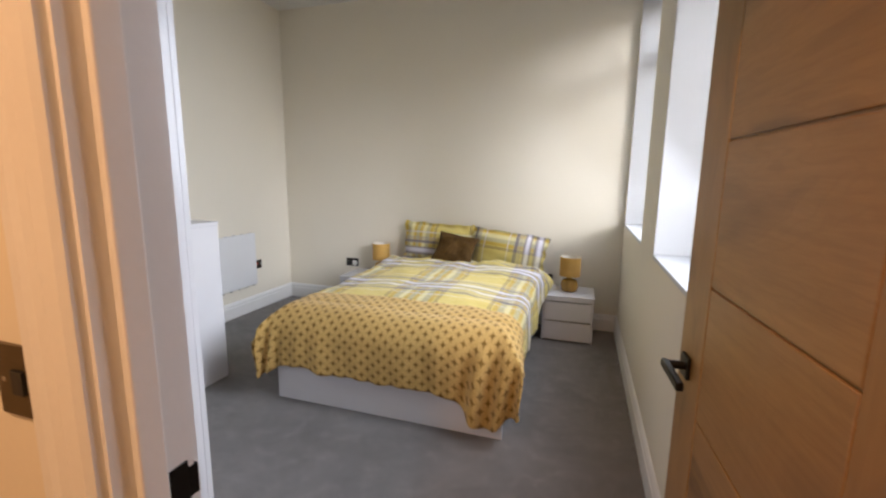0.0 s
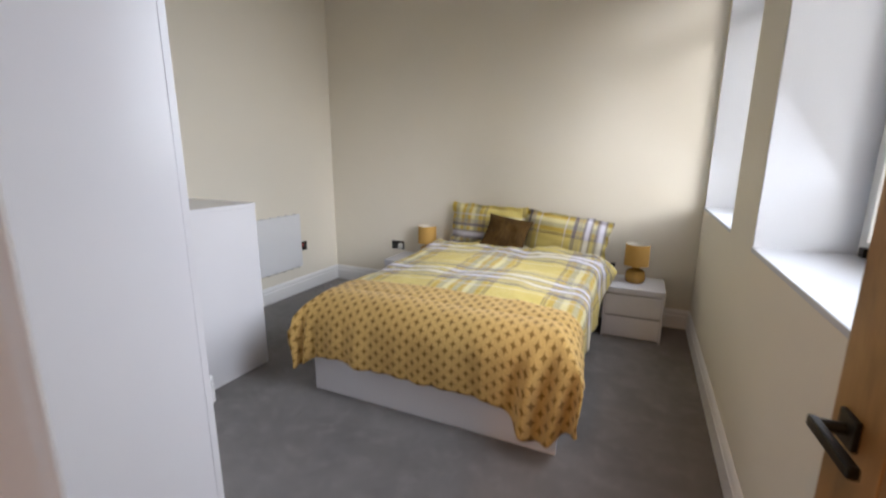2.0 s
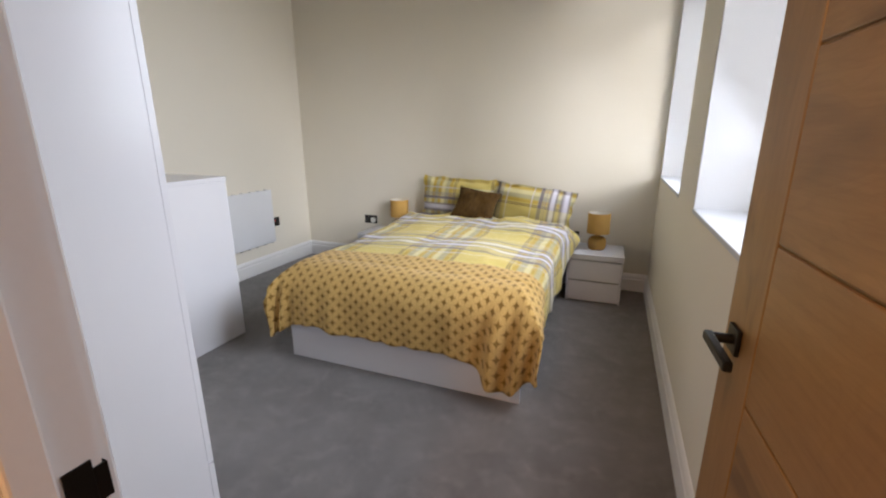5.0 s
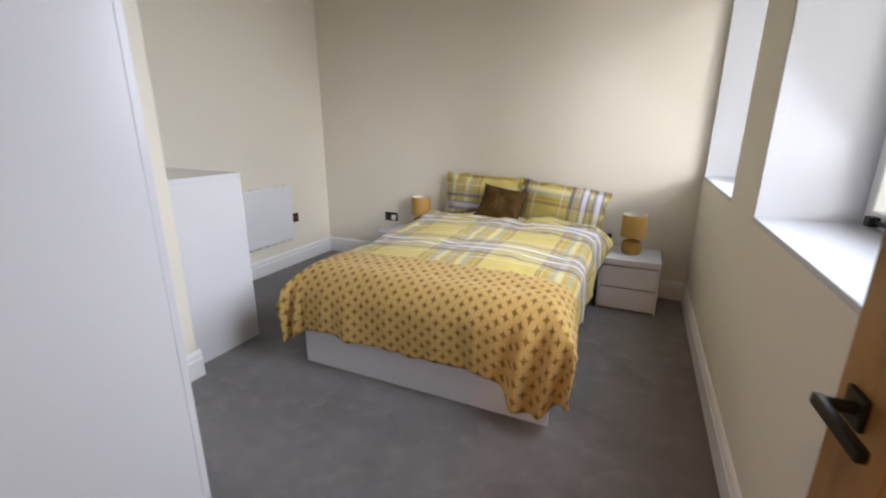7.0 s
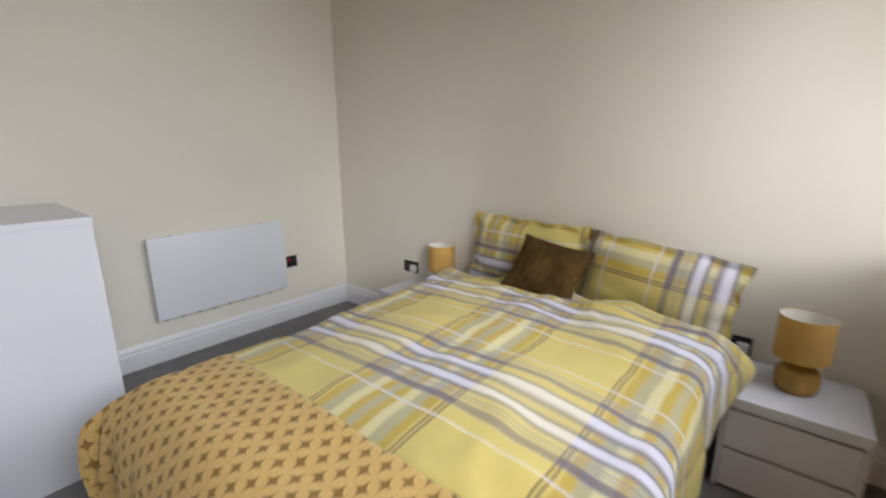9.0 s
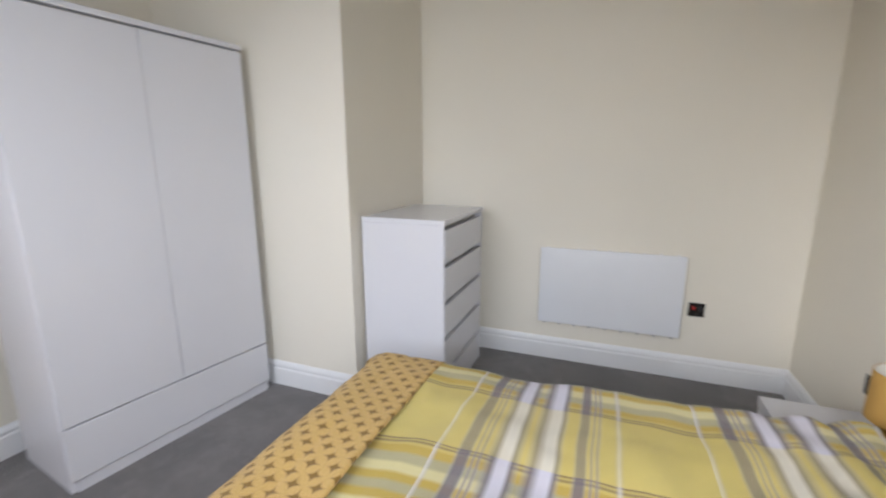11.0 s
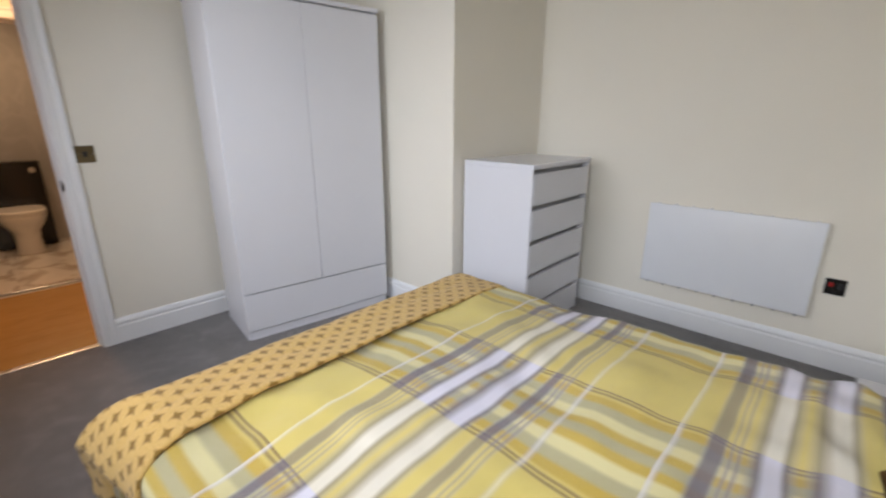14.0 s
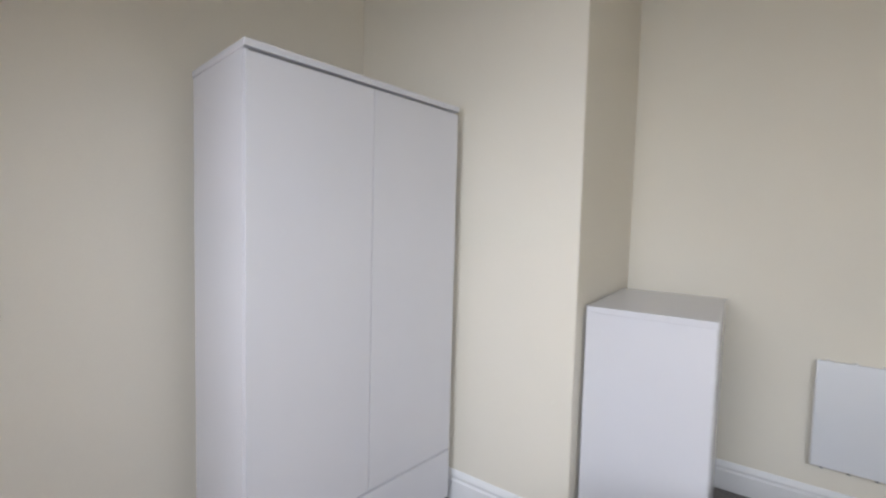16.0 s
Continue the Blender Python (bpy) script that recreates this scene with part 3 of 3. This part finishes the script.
def wardrobe(m):
    w, dp, h = 0.995, 0.478, 1.972
    d = thing("wardrobe", "white two-door wardrobe with a wide bottom drawer", "wardrobe", m)
    for x in (0, w - 0.018):
        part("side_panel", boxes((x, x + 0.018, -dp, -0.020, 0, h - 0.025), bevel=0.001), FOIL, d)
    part("back_panel", boxes((0.018, w - 0.018, -dp, -dp + 0.01, 0.05, h - 0.025)), FOIL, d)
    part("base_panel", boxes((0.018, w - 0.018, -dp + 0.01, -0.031, 0.04, 0.06)), FOIL, d)
    part("top", bm_box(bmesh.new(), -0.004, w + 0.004, -dp, 0.004, h - 0.025, h, 0.003), FOIL, d, "white overhanging top panel")
    part("plinth", boxes((0.018, w - 0.018, -0.022, -0.008, 0, 0.055), bevel=0.001), FOIL, d)
    part("drawer_front", boxes((0.001, w - 0.001, -0.019, 0, 0.060, 0.298), bevel=0.002), FOIL, d)
    # added board, its grey is the shade seen in the door seams
    part("gap_board", boxes((0.02, w - 0.02, -0.030, -0.024, 0.06, h - 0.026)), SLOT, d)
    for x0, x1 in ((0.001, w / 2 - 0.0013), (w / 2 + 0.0013, w - 0.001)):
        part("door", boxes((x0, x1, -0.019, 0, 0.306, h - 0.036), bevel=0.0016), FOIL, d)
    return d


# stands a little askew: its front runs from one corner near the door to the boxed-out wall
wardrobe(pose(-1.479, -3.078, 0.0, 0, 0, 172.0) @ Matrix.Diagonal((1, -1, 1, 1)))


def panel_heater(m):
    w, h, t_ = 0.875, 0.522, 0.060
    d = thing("panel_heater", "white electric panel heater fixed low on the wall", "heater", m)
    part("front_panel", bm_box(bmesh.new(), 0, w, -t_, -t_ + 0.012, 0, h, 0.005, 3), ENAMEL, d)
    part("case", boxes((0.010, w - 0.010, -t_ + 0.010, -0.004, 0.008, h - 0.008), bevel=0.004), ENAMEL, d)
    for x in (0.12, w - 0.15):
        part("bracket", boxes((x, x + 0.03, -0.010, 0.0, 0.08, h - 0.08)), SLOT, d)
    n = 9
    for i in range(n):
        x = 0.045 + (w - 0.09) * i / (n - 1)
        part("bottom_fin", boxes((x - 0.006, x + 0.006, -t_ + 0.002, -0.012, -0.009, 0.008), bevel=0.002), SLOT, d, "dark vent tab")
        part("top_fin", boxes((x - 0.006, x + 0.006, -t_ + 0.003, -0.012, h - 0.010, h + 0.002), bevel=0.002), ENAMEL, d)
    part("vent", boxes((0.03, w - 0.03, -t_ + 0.013, -0.012, 0.0, 0.009)), SLOT, d, "dark vent slot under the heater")
    return d


panel_heater(pose(XW, -1.475, 0.285, 0, 0, 90))


# ---- electrical plates ----
def wall_plate(name, label, category, w, h, m, plate, knobs=()):
    """Plate on a wall; local x along the wall, z up, -y out of it."""
    d = thing(name, label, category, m)
    part("plate", bm_box(bmesh.new(), -w / 2, w / 2, -0.006, 0, -h / 2, h / 2, 0.0015), plate, d)
    for name_, x, z, a, b, mat_, deep in knobs:
        part(name_, bm_box(bmesh.new(), x - a / 2, x + a / 2, -0.006 - deep, -0.005, z - b / 2, z + b / 2, 0.0008), mat_, d)
    return d


TWIN = [("insert", -0.037, -0.004, 0.046, 0.044, BULB, 0.001), ("insert", 0.037, -0.004, 0.046, 0.044, BULB, 0.001), ("rocker", -0.010, 0.026, 0.010, 0.018, BULB, 0.003), ("rocker", 0.010, 0.026, 0.010, 0.018, BULB, 0.003)]
s1 = wall_plate("wall_socket", "black double wall socket with a white plug in it", "socket", 0.146, 0.086, pose(-2.708, 0, 0.456), BLACKPLATE, TWIN)
part("plug", bm_box(bmesh.new(), 0.014, 0.060, -0.038, -0.006, -0.030, 0.020, 0.007), WHITEPLUG, s1, "white three-pin plug")
s2 = wall_plate("wall_socket", "black double wall socket behind the nightstand", "socket", 0.146, 0.086, pose(-0.660, 0, 0.450), BLACKPLATE, TWIN)
part("plug", bm_box(bmesh.new(), 0.014, 0.060, -0.038, -0.006, -0.030, 0.020, 0.007), WHITEPLUG, s2, "white three-pin plug")
wall_plate("fused_spur", "black fused switch beside the heater, red neon", "switch", 0.088, 0.088, pose(XW, -0.515, 0.467, 0, 0, 90), BLACKPLATE,
           [("rocker", -0.018, 0.012, 0.014, 0.022, NEON, 0.003), ("fuse_holder", 0.018, 0.006, 0.020, 0.034, BULB, 0.002), ("flex_outlet", 0.0, -0.030, 0.012, 0.008, BULB, 0.002)])
wall_plate("light_switch", "antique brass light switch beside the doorway", "switch", 0.086, 0.090, pose(-0.978, YS, 1.127, 0, 0, 180), BRASSPLATE,
           [("rocker", 0.0, 0.0, 0.020, 0.030, BULB, 0.004), ("screw", -0.030, 0, 0.006, 0.006, CHROME, 0.0006), ("screw", 0.030, 0, 0.006, 0.006, CHROME, 0.0006)])
wall_plate("light_switch", "antique brass light switch on the hall wall", "switch", 0.086, 0.090, pose(-0.976, HALL_N, 1.135), BRASSPLATE,
           [("rocker", 0.0, 0.0, 0.020, 0.030, BULB, 0.004), ("screw", -0.030, 0, 0.006, 0.006, CHROME, 0.0006), ("screw", 0.030, 0, 0.006, 0.006, CHROME, 0.0006)])
wall_plate("wall_socket", "black double wall socket on the hall wall", "socket", 0.146, 0.086, pose(-1.190, HALL_N, 0.720), BLACKPLATE, TWIN)


# ---- table lamps ----
def table_lamp(m):
    d = thing("table_lamp", "small table lamp, ochre shade on a ceramic base", "lamp", m, "bedside lamps")
    part("base", lathe([(0.0001, 0), (0.058, 0), (0.066, 0.006), (0.073, 0.03), (0.074, 0.062), (0.068, 0.088), (0.052, 0.104), (0.022, 0.112), (0.016, 0.118), (0.0001, 0.119)]), GLAZE, d, "rounded ochre glazed base")
    holder = part("lamp_holder", lathe([(0.015, 0.117), (0.015, 0.150), (0.020, 0.151), (0.020, 0.165), (0.0001, 0.166)], 20), CHROME, d)
    drum = part("shade", lathe([(0.090, 0.137), (0.088, 0.305), (0.0865, 0.305), (0.0885, 0.137), (0.090, 0.137)], 48), SHADE, d, "ochre fabric drum shade")
    part("lining", lathe([(0.0870, 0.139), (0.0850, 0.304), (0.0845, 0.304), (0.0865, 0.139), (0.0870, 0.139)], 48), SHADE_IN, drum, "white shade lining")
    ring = bmesh.new()
    for i in range(3):
        a = radians(120 * i)
        bmesh.ops.create_cube(ring, size=1, matrix=Matrix.Rotation(a, 4, "Z") @ Matrix.LocRotScale((0.052, 0, 0.158), None, (0.066, 0.003, 0.003)))
    part("shade_carrier", ring, CHROME, drum)
    part("bulb", lathe([(0.0001, 0.166), (0.013, 0.168), (0.017, 0.185), (0.028, 0.215), (0.026, 0.236), (0.0001, 0.250)], 20), SHADE_IN, holder)
    return d


tl = table_lamp(pose(-0.428, -0.200, 0.400))
copy_thing(tl, pose(-2.300, -0.130, 0.400, 0, 0, 40))


# ---- bed ----
BX0, BX1, BY0, BY1 = -2.110, -0.693, -1.985, -0.040
BCX, BHW = (BX0 + BX1) / 2, (BX1 - BX0) / 2
bed = thing("bed", "white double bed base with a low board foot", "bed", pose(BCX, BY0, 0))
L = BY1 - BY0
part("foot_board", bm_box(bmesh.new(), -BHW, BHW, 0, 0.030, 0.001, 0.300, 0.003), FOIL, bed)
for s in (-1, 1):
    part("side_rail", boxes((s * BHW - 0.028 * (s > 0), s * BHW + 0.028 * (s < 0), 0.030, L, 0.09, 0.300), bevel=0.002), FOIL, bed)
part("head_board", boxes((-BHW, BHW, L - 0.03, L, 0.0, 0.56), bevel=0.002), FOIL, bed)
for x in (-BHW + 0.05, BHW - 0.11):
    for y in (L * 0.5, L - 0.12):
        part("leg", boxes((x, x + 0.06, y, y + 0.06, 0, 0.09)), SLOT, bed)
part("slat_base", boxes((-BHW + 0.03, BHW - 0.03, 0.03, L - 0.03, 0.24, 0.27)), FOIL, bed)
solid("mattress", bm_box(bmesh.new(), BX0 + 0.03, BX1 - 0.03, BY0 + 0.035, BY1 - 0.035, 0.271, 0.510, 0.05, 4), MATTRESS, "pale double mattress on the white bed base", "mattress")


def fold(d, r):
    """Out and down of a cloth that has gone d past the edge of a bed with a rounded corner r."""
    if d <= 0:
        return 0.0, 0.0
    a = d / r
    if a < math.pi / 2:
        return r * math.sin(a), r * (1 - math.cos(a))
    return r, r + d - r * math.pi / 2


def wave(x, y, z=0.0):
    return noise.noise(Vector((x, y, z)))


def draped(name, us, vs, place, thickness, material, label, category):
    """Cloth over a grid of cloth lengths us, vs; place gives the point; lengths are kept as the weave's coordinates."""
    bm = bmesh.new()
    lay = bm.loops.layers.uv.new("cloth")
    grid = [[bm.verts.new(place(u, v)) for v in vs] for u in us]
    co = {grid[i][j]: (us[i], vs[j]) for i in range(len(us)) for j in range(len(vs))}
    for i in range(len(us) - 1):
        for j in range(len(vs) - 1):
            f = bm.faces.new((grid[i][j], grid[i + 1][j], grid[i + 1][j + 1], grid[i][j + 1]))
            for lp in f.loops:
                lp[lay].uv = co[lp.vert]
    bmesh.ops.recalc_face_normals(bm, faces=bm.faces)
    ob = solid(name, bm, material, label, category)
    ob.data.shade_smooth()
    if thickness:
        mod = ob.modifiers.new("thick", "SOLIDIFY")
        mod.thickness, mod.offset = thickness, -1.0
    return ob


def steps(a, b, n):
    return [a + (b - a) * i / n for i in range(n + 1)]


DTOP = 0.578


def duvet_at(u, v):
    """u: across the bed, v: along it, both as flat cloth metres in room coordinates."""
    side = 1 if u > BCX else -1
    du = abs(u - BCX) - (BHW - 0.055)
    dv = (BY0 + 0.155) - v
    lift = min(1.0, max(0.0, (v + 0.62) / 0.30))
    if du > 0:
        du *= 1 - 0.52 * lift
    ox, hx = fold(du, 0.085 + 0.05 * lift)
    oy, hy = fold(dv, 0.15)
    hang = min(1.0, max(0.0, hx - 0.03) / 0.2)
    x = BCX + side * (min(abs(u - BCX), BHW - 0.055) + ox)
    y = max(v, BY0 + 0.155) - oy
    z = DTOP - max(hx, hy)
    x += 0.008 * wave(u * 2.3, v * 2.6, 40.0) + 0.006 * wave(u * 6.0, v * 6.5, 42.0)
    y += 0.008 * wave(u * 2.6, v * 2.3, 44.0) + 0.006 * wave(u * 6.5, v * 6.0, 46.0)
    # plump middle, soft ridges and hanging folds
    inner = max(0.0, -max(du, dv))
    z += 0.030 * min(1.0, inner / 0.3) + 0.020 * wave(u * 3.1, v * 2.7, 1.0) + 0.010 * wave(u * 7, v * 9, 4.0) + 0.005 * abs(wave(u * 9, v * 5, 14.0))
    head = max(0.0, 1 - (-0.36 - v) / 0.45) if v < -0.36 else 1.0
    z += head * (0.028 + 0.040 * wave(u * 4.5, v * 13.0, 9.0)) * (1 if hx < 0.05 else 0.3)
    ridge = max(0.0, 0.22 - abs(wave(u * 2.3 + v * 1.1, v * 2.2 - u * 0.6, 20.0))) / 0.22
    z += 0.009 * ridge * ridge * min(1.0, 0.4 + head)
    if side > 0:
        poke = math.exp(-((v + 0.30) / 0.13) ** 2) * min(1.0, max(0.0, du) / 0.19)
        x, y, z = x + 0.055 * poke, y - 0.03 * poke, z + 0.01 * poke
    if hang > 0:
        x += side * hang * (0.012 + 0.022 * wave(v * 5.0, hx * 2.0, 2.0) + 0.010 * wave(v * 13.0, hx, 5.0))
    return x, y, max(z, 0.02)


duvet = draped("duvet", steps(BCX - 1.04, BCX + 1.045, 150), steps(-2.10, -0.30, 130), duvet_at, 0.022, PLAID, "yellow, grey and white plaid duvet over the bed", "duvet")


def throw_at(u, v):
    side = 1 if u > BCX else -1
    edge = BHW - 0.080
    du = abs(u - BCX) - edge
    dv = (BY0 + 0.140) - v
    if dv > 0:
        tail = math.exp(-((u - BCX - 0.62) / 0.14) ** 2) * 0.32 + math.exp(-((u - BCX + 0.90) / 0.13) ** 2) * 0.10
        dv *= 0.93 + tail + 0.09 * wave(u * 3.4, 0.0, 12.0) + 0.03 * wave(u * 11.0, 0.0, 15.0)
    ox, hx = fold(du, 0.125)
    oy, hy = fold(dv, 0.17)
    x = BCX + side * (min(abs(u - BCX), edge) + ox)
    y = max(v, BY0 + 0.140) - oy
    corner = min(hx, hy)
    drop = max(hx, hy) + 0.12 * corner
    z = DTOP + 0.018 - drop
    inner = max(0.0, -max(du, dv))
    z += 0.028 * min(1.0, inner / 0.3) * (1 if dv < 0 else 0) + 0.010 * wave(u * 3.0, v * 3.0, 7.0) + 0.005 * wave(u * 9.0, v * 9.0, 17.0)
    k = min(1.0, max(0.0, hy - 0.04) / 0.22)
    y -= k * (0.020 + 0.028 * wave(u * 4.2, hy * 1.5, 3.0) + 0.020 * wave(u * 11.0, hy * 2.0, 8.0))
    if u > BCX + 0.35:
        y -= k * 0.034 * math.sin((u - BCX) * 44.0 + 5.0 * hy) * min(1.0, (u - BCX - 0.35) / 0.2)
    if u < BCX - 0.60:
        y -= k * 0.024 * math.sin((u - BCX) * 62.0 + 7.0 * hy) * min(1.0, (BCX - 0.60 - u) / 0.12)
    q = min(1.0, max(0.0, hx - 0.03) / 0.2)
    x += side * q * (0.016 + 0.022 * wave(v * 6.0, hx * 2.0, 6.0) + (0.06 if side > 0 else 0.03) * min(1.0, corner / 0.1))
    if side > 0:
        x += 0.035 * q * math.exp(-((v + 1.90) / 0.16) ** 2)
    y -= 0.05 * min(1.0, corner / 0.12)
    z -= 0.006 * math.exp(-((v + 1.80 + 0.02 * wave(u * 2.0, 0.0, 30.0)) / 0.012) ** 2)
    return x, y, max(z, 0.035)


blanket = draped("throw_blanket", steps(BCX - 0.900, BCX + 0.865, 128), steps(-2.345, -1.645, 56), throw_at, 0.010, FLEECE, "tan fleece throw with brown stars across the bed foot", "blanket")


def cushion(name, label, w, h, t_, m, material, flange=0.0, pinch=0.05, uv_at=(0, 0), seed=0.0, turned=False):
    """Stuffed cushion: local x across, z up, y through its thickness."""
    bm = bmesh.new()
    lay = bm.loops.layers.uv.new("cloth")
    n = 40
    for side in (-1, 1):
        grid = []
        for i in range(n + 1):
            row = []
            for j in range(n + 1):
                a, b = 2 * i / n - 1, 2 * j / n - 1
                bow_x = 1 - pinch * (1 - b * b) * abs(a) ** 3
                bow_z = 1 - pinch * (1 - a * a) * abs(b) ** 3
                ai, bi = min(1.0, abs(a) / (1 - 2 * flange / w)), min(1.0, abs(b) / (1 - 2 * flange / h))
                full = (1 - ai ** 2.6) ** 0.55 * (1 - bi ** 2.6) ** 0.55
                x, z = a * w / 2 * bow_x, b * h / 2 * bow_z
                y = side * (t_ / 2 * full + 0.004)
                y += side * full * 0.018 * wave(a * 2.2 + seed, b * 2.2, side * 3.0 + seed)
                if flange:
                    loose = 1 - full
                    y += loose * loose * 0.030 * wave(a * 3.4 + seed, b * 3.0, 11.0)
                    z += 0.016 * abs(b) * wave(a * 3.0 + seed, b * 0.6, 21.0)
                    x += 0.016 * abs(a) * wave(a * 0.6, b * 3.0 + seed, 31.0)
                row.append(bm.verts.new((x, y, z)))
            grid.append(row)
        for i in range(n):
            for j in range(n):
                f = bm.faces.new((grid[i][j], grid[i + 1][j], grid[i + 1][j + 1], grid[i][j + 1]))
                for lp in f.loops:
                    across, up = lp.vert.co.x, lp.vert.co.z
                    lp[lay].uv = (uv_at[0] + (up if turned else across), uv_at[1] + (across if turned else up))
    bmesh.ops.remove_doubles(bm, verts=bm.verts, dist=0.0085)
    bmesh.ops.recalc_face_normals(bm, faces=bm.faces)
    ob = solid(name, bm, material, label, "pillow" if flange else "cushion", group="pillows" if flange else "")
    ob.matrix_world = m
    ob.data.shade_smooth()
    return ob


cushion("pillow", "plaid pillow propped up at the bed head", 0.72, 0.42, 0.15, pose(-1.690, -0.115, 0.732, -9, 2, 1), PLAID, 0.035, 0.05, (-1.195, -1.102), 1.0)
cushion("pillow", "plaid pillow propped up at the bed head", 0.74, 0.41, 0.15, pose(-1.005, -0.125, 0.688, -12, 6, -2), PLAID, 0.035, 0.05, (-1.590, -1.469), 5.0, True)
cushion("fur_cushion", "brown faux fur cushion leaning on the plaid pillows", 0.385, 0.345, 0.115, pose(-1.458, -0.305, 0.722, -44, 9, 4), FUR, 0.0, 0.12, (0, 0), 9.0)

# ---- bathroom fittings ----
unit = thing("toilet_unit", "gloss black back-to-wall toilet furniture unit", "cabinet", pose(-0.79, BATH_S, 0))
part("cabinet", bm_box(bmesh.new(), -0.235, 0.235, 0.001, 0.22, 0.0, 0.865, 0.004), DARKBOARD, unit)
part("top", bm_box(bmesh.new(), -0.24, 0.24, 0.001, 0.225, 0.865, 0.89, 0.003), DARKBOARD, unit)
b_ = lathe([(0.0001, 0), (0.030, 0), (0.030, 0.010), (0.026, 0.014), (0.0001, 0.015)], 24)
b_.transform(Matrix.Translation((-0.17, 0.22, 0.80)) @ Matrix.Rotation(radians(-90), 4, "X"))
part("flush_button", b_, CHROME, unit, "round chrome flush button")


def oval(profile, sx, sy, cy, front=0.0):
    bm = lathe(profile, 44)
    for v in bm.verts:
        r = math.hypot(v.co.x, v.co.y)
        if r > 0.7:
            v.co.x, v.co.y = (r * math.copysign(abs(q / r) ** 0.62, q) for q in (v.co.x, v.co.y))
        v.co.x *= sx
        v.co.y *= sy * (1 + front * (v.co.y > 0))
        v.co.y += cy
    return bm


wc = thing("toilet", "white china toilet with a closed seat against the black unit", "toilet", pose(-0.785, BATH_S + 0.225, 0))
part("bowl", oval([(0.0001, 0), (0.60, 0), (0.58, 0.02), (0.54, 0.14), (0.60, 0.22), (0.86, 0.31), (1.0, 0.375), (0.99, 0.395), (0.0001, 0.396)], 0.185, 0.215, 0.225, 0.12), SANITARY, wc)
part("back", bm_box(bmesh.new(), -0.10, 0.10, 0.0, 0.16, 0.0, 0.39, 0.02, 3), SANITARY, wc)
part("seat", oval([(0.0001, 0.397), (0.98, 0.397), (1.0, 0.401), (0.99, 0.414), (0.0001, 0.415)], 0.187, 0.218, 0.225, 0.08), SANITARY, wc, "white toilet seat")
part("lid", oval([(0.0001, 0.417), (0.99, 0.417), (1.01, 0.422), (1.0, 0.440), (0.95, 0.447), (0.0001, 0.449)], 0.187, 0.220, 0.225, 0.08), SANITARY, wc, "closed white lid")

# recessed ceiling lamps of the hall and bathroom
for x, y in ((-0.75, -4.55), (-0.8, -6.2)):
    d = thing("downlight", "round recessed ceiling downlight with a chrome rim", "ceiling light", pose(x, y, 2.40), "downlights")
    part("rim", lathe([(0.064, 0), (0.075, -0.002), (0.080, -0.008), (0.064, -0.010), (0.062, -0.004), (0.064, 0)], 36), CHROME, d)

# bathroom floor tiles
tile = mesh_of("tile", bm_box(bmesh.new(), -0.2985, 0.2985, -0.2985, 0.2985, -0.008, 0.0, 0.0012, 1), MARBLE_FLOOR)
for i in range(3):
    for j in range(3):
        cx, cy = -0.90 + i * 0.60, -5.52 - j * 0.60
        ob = new("tile", tile)
        ob.parent = bath_floor
        ob.location = (cx, cy, 0.0)
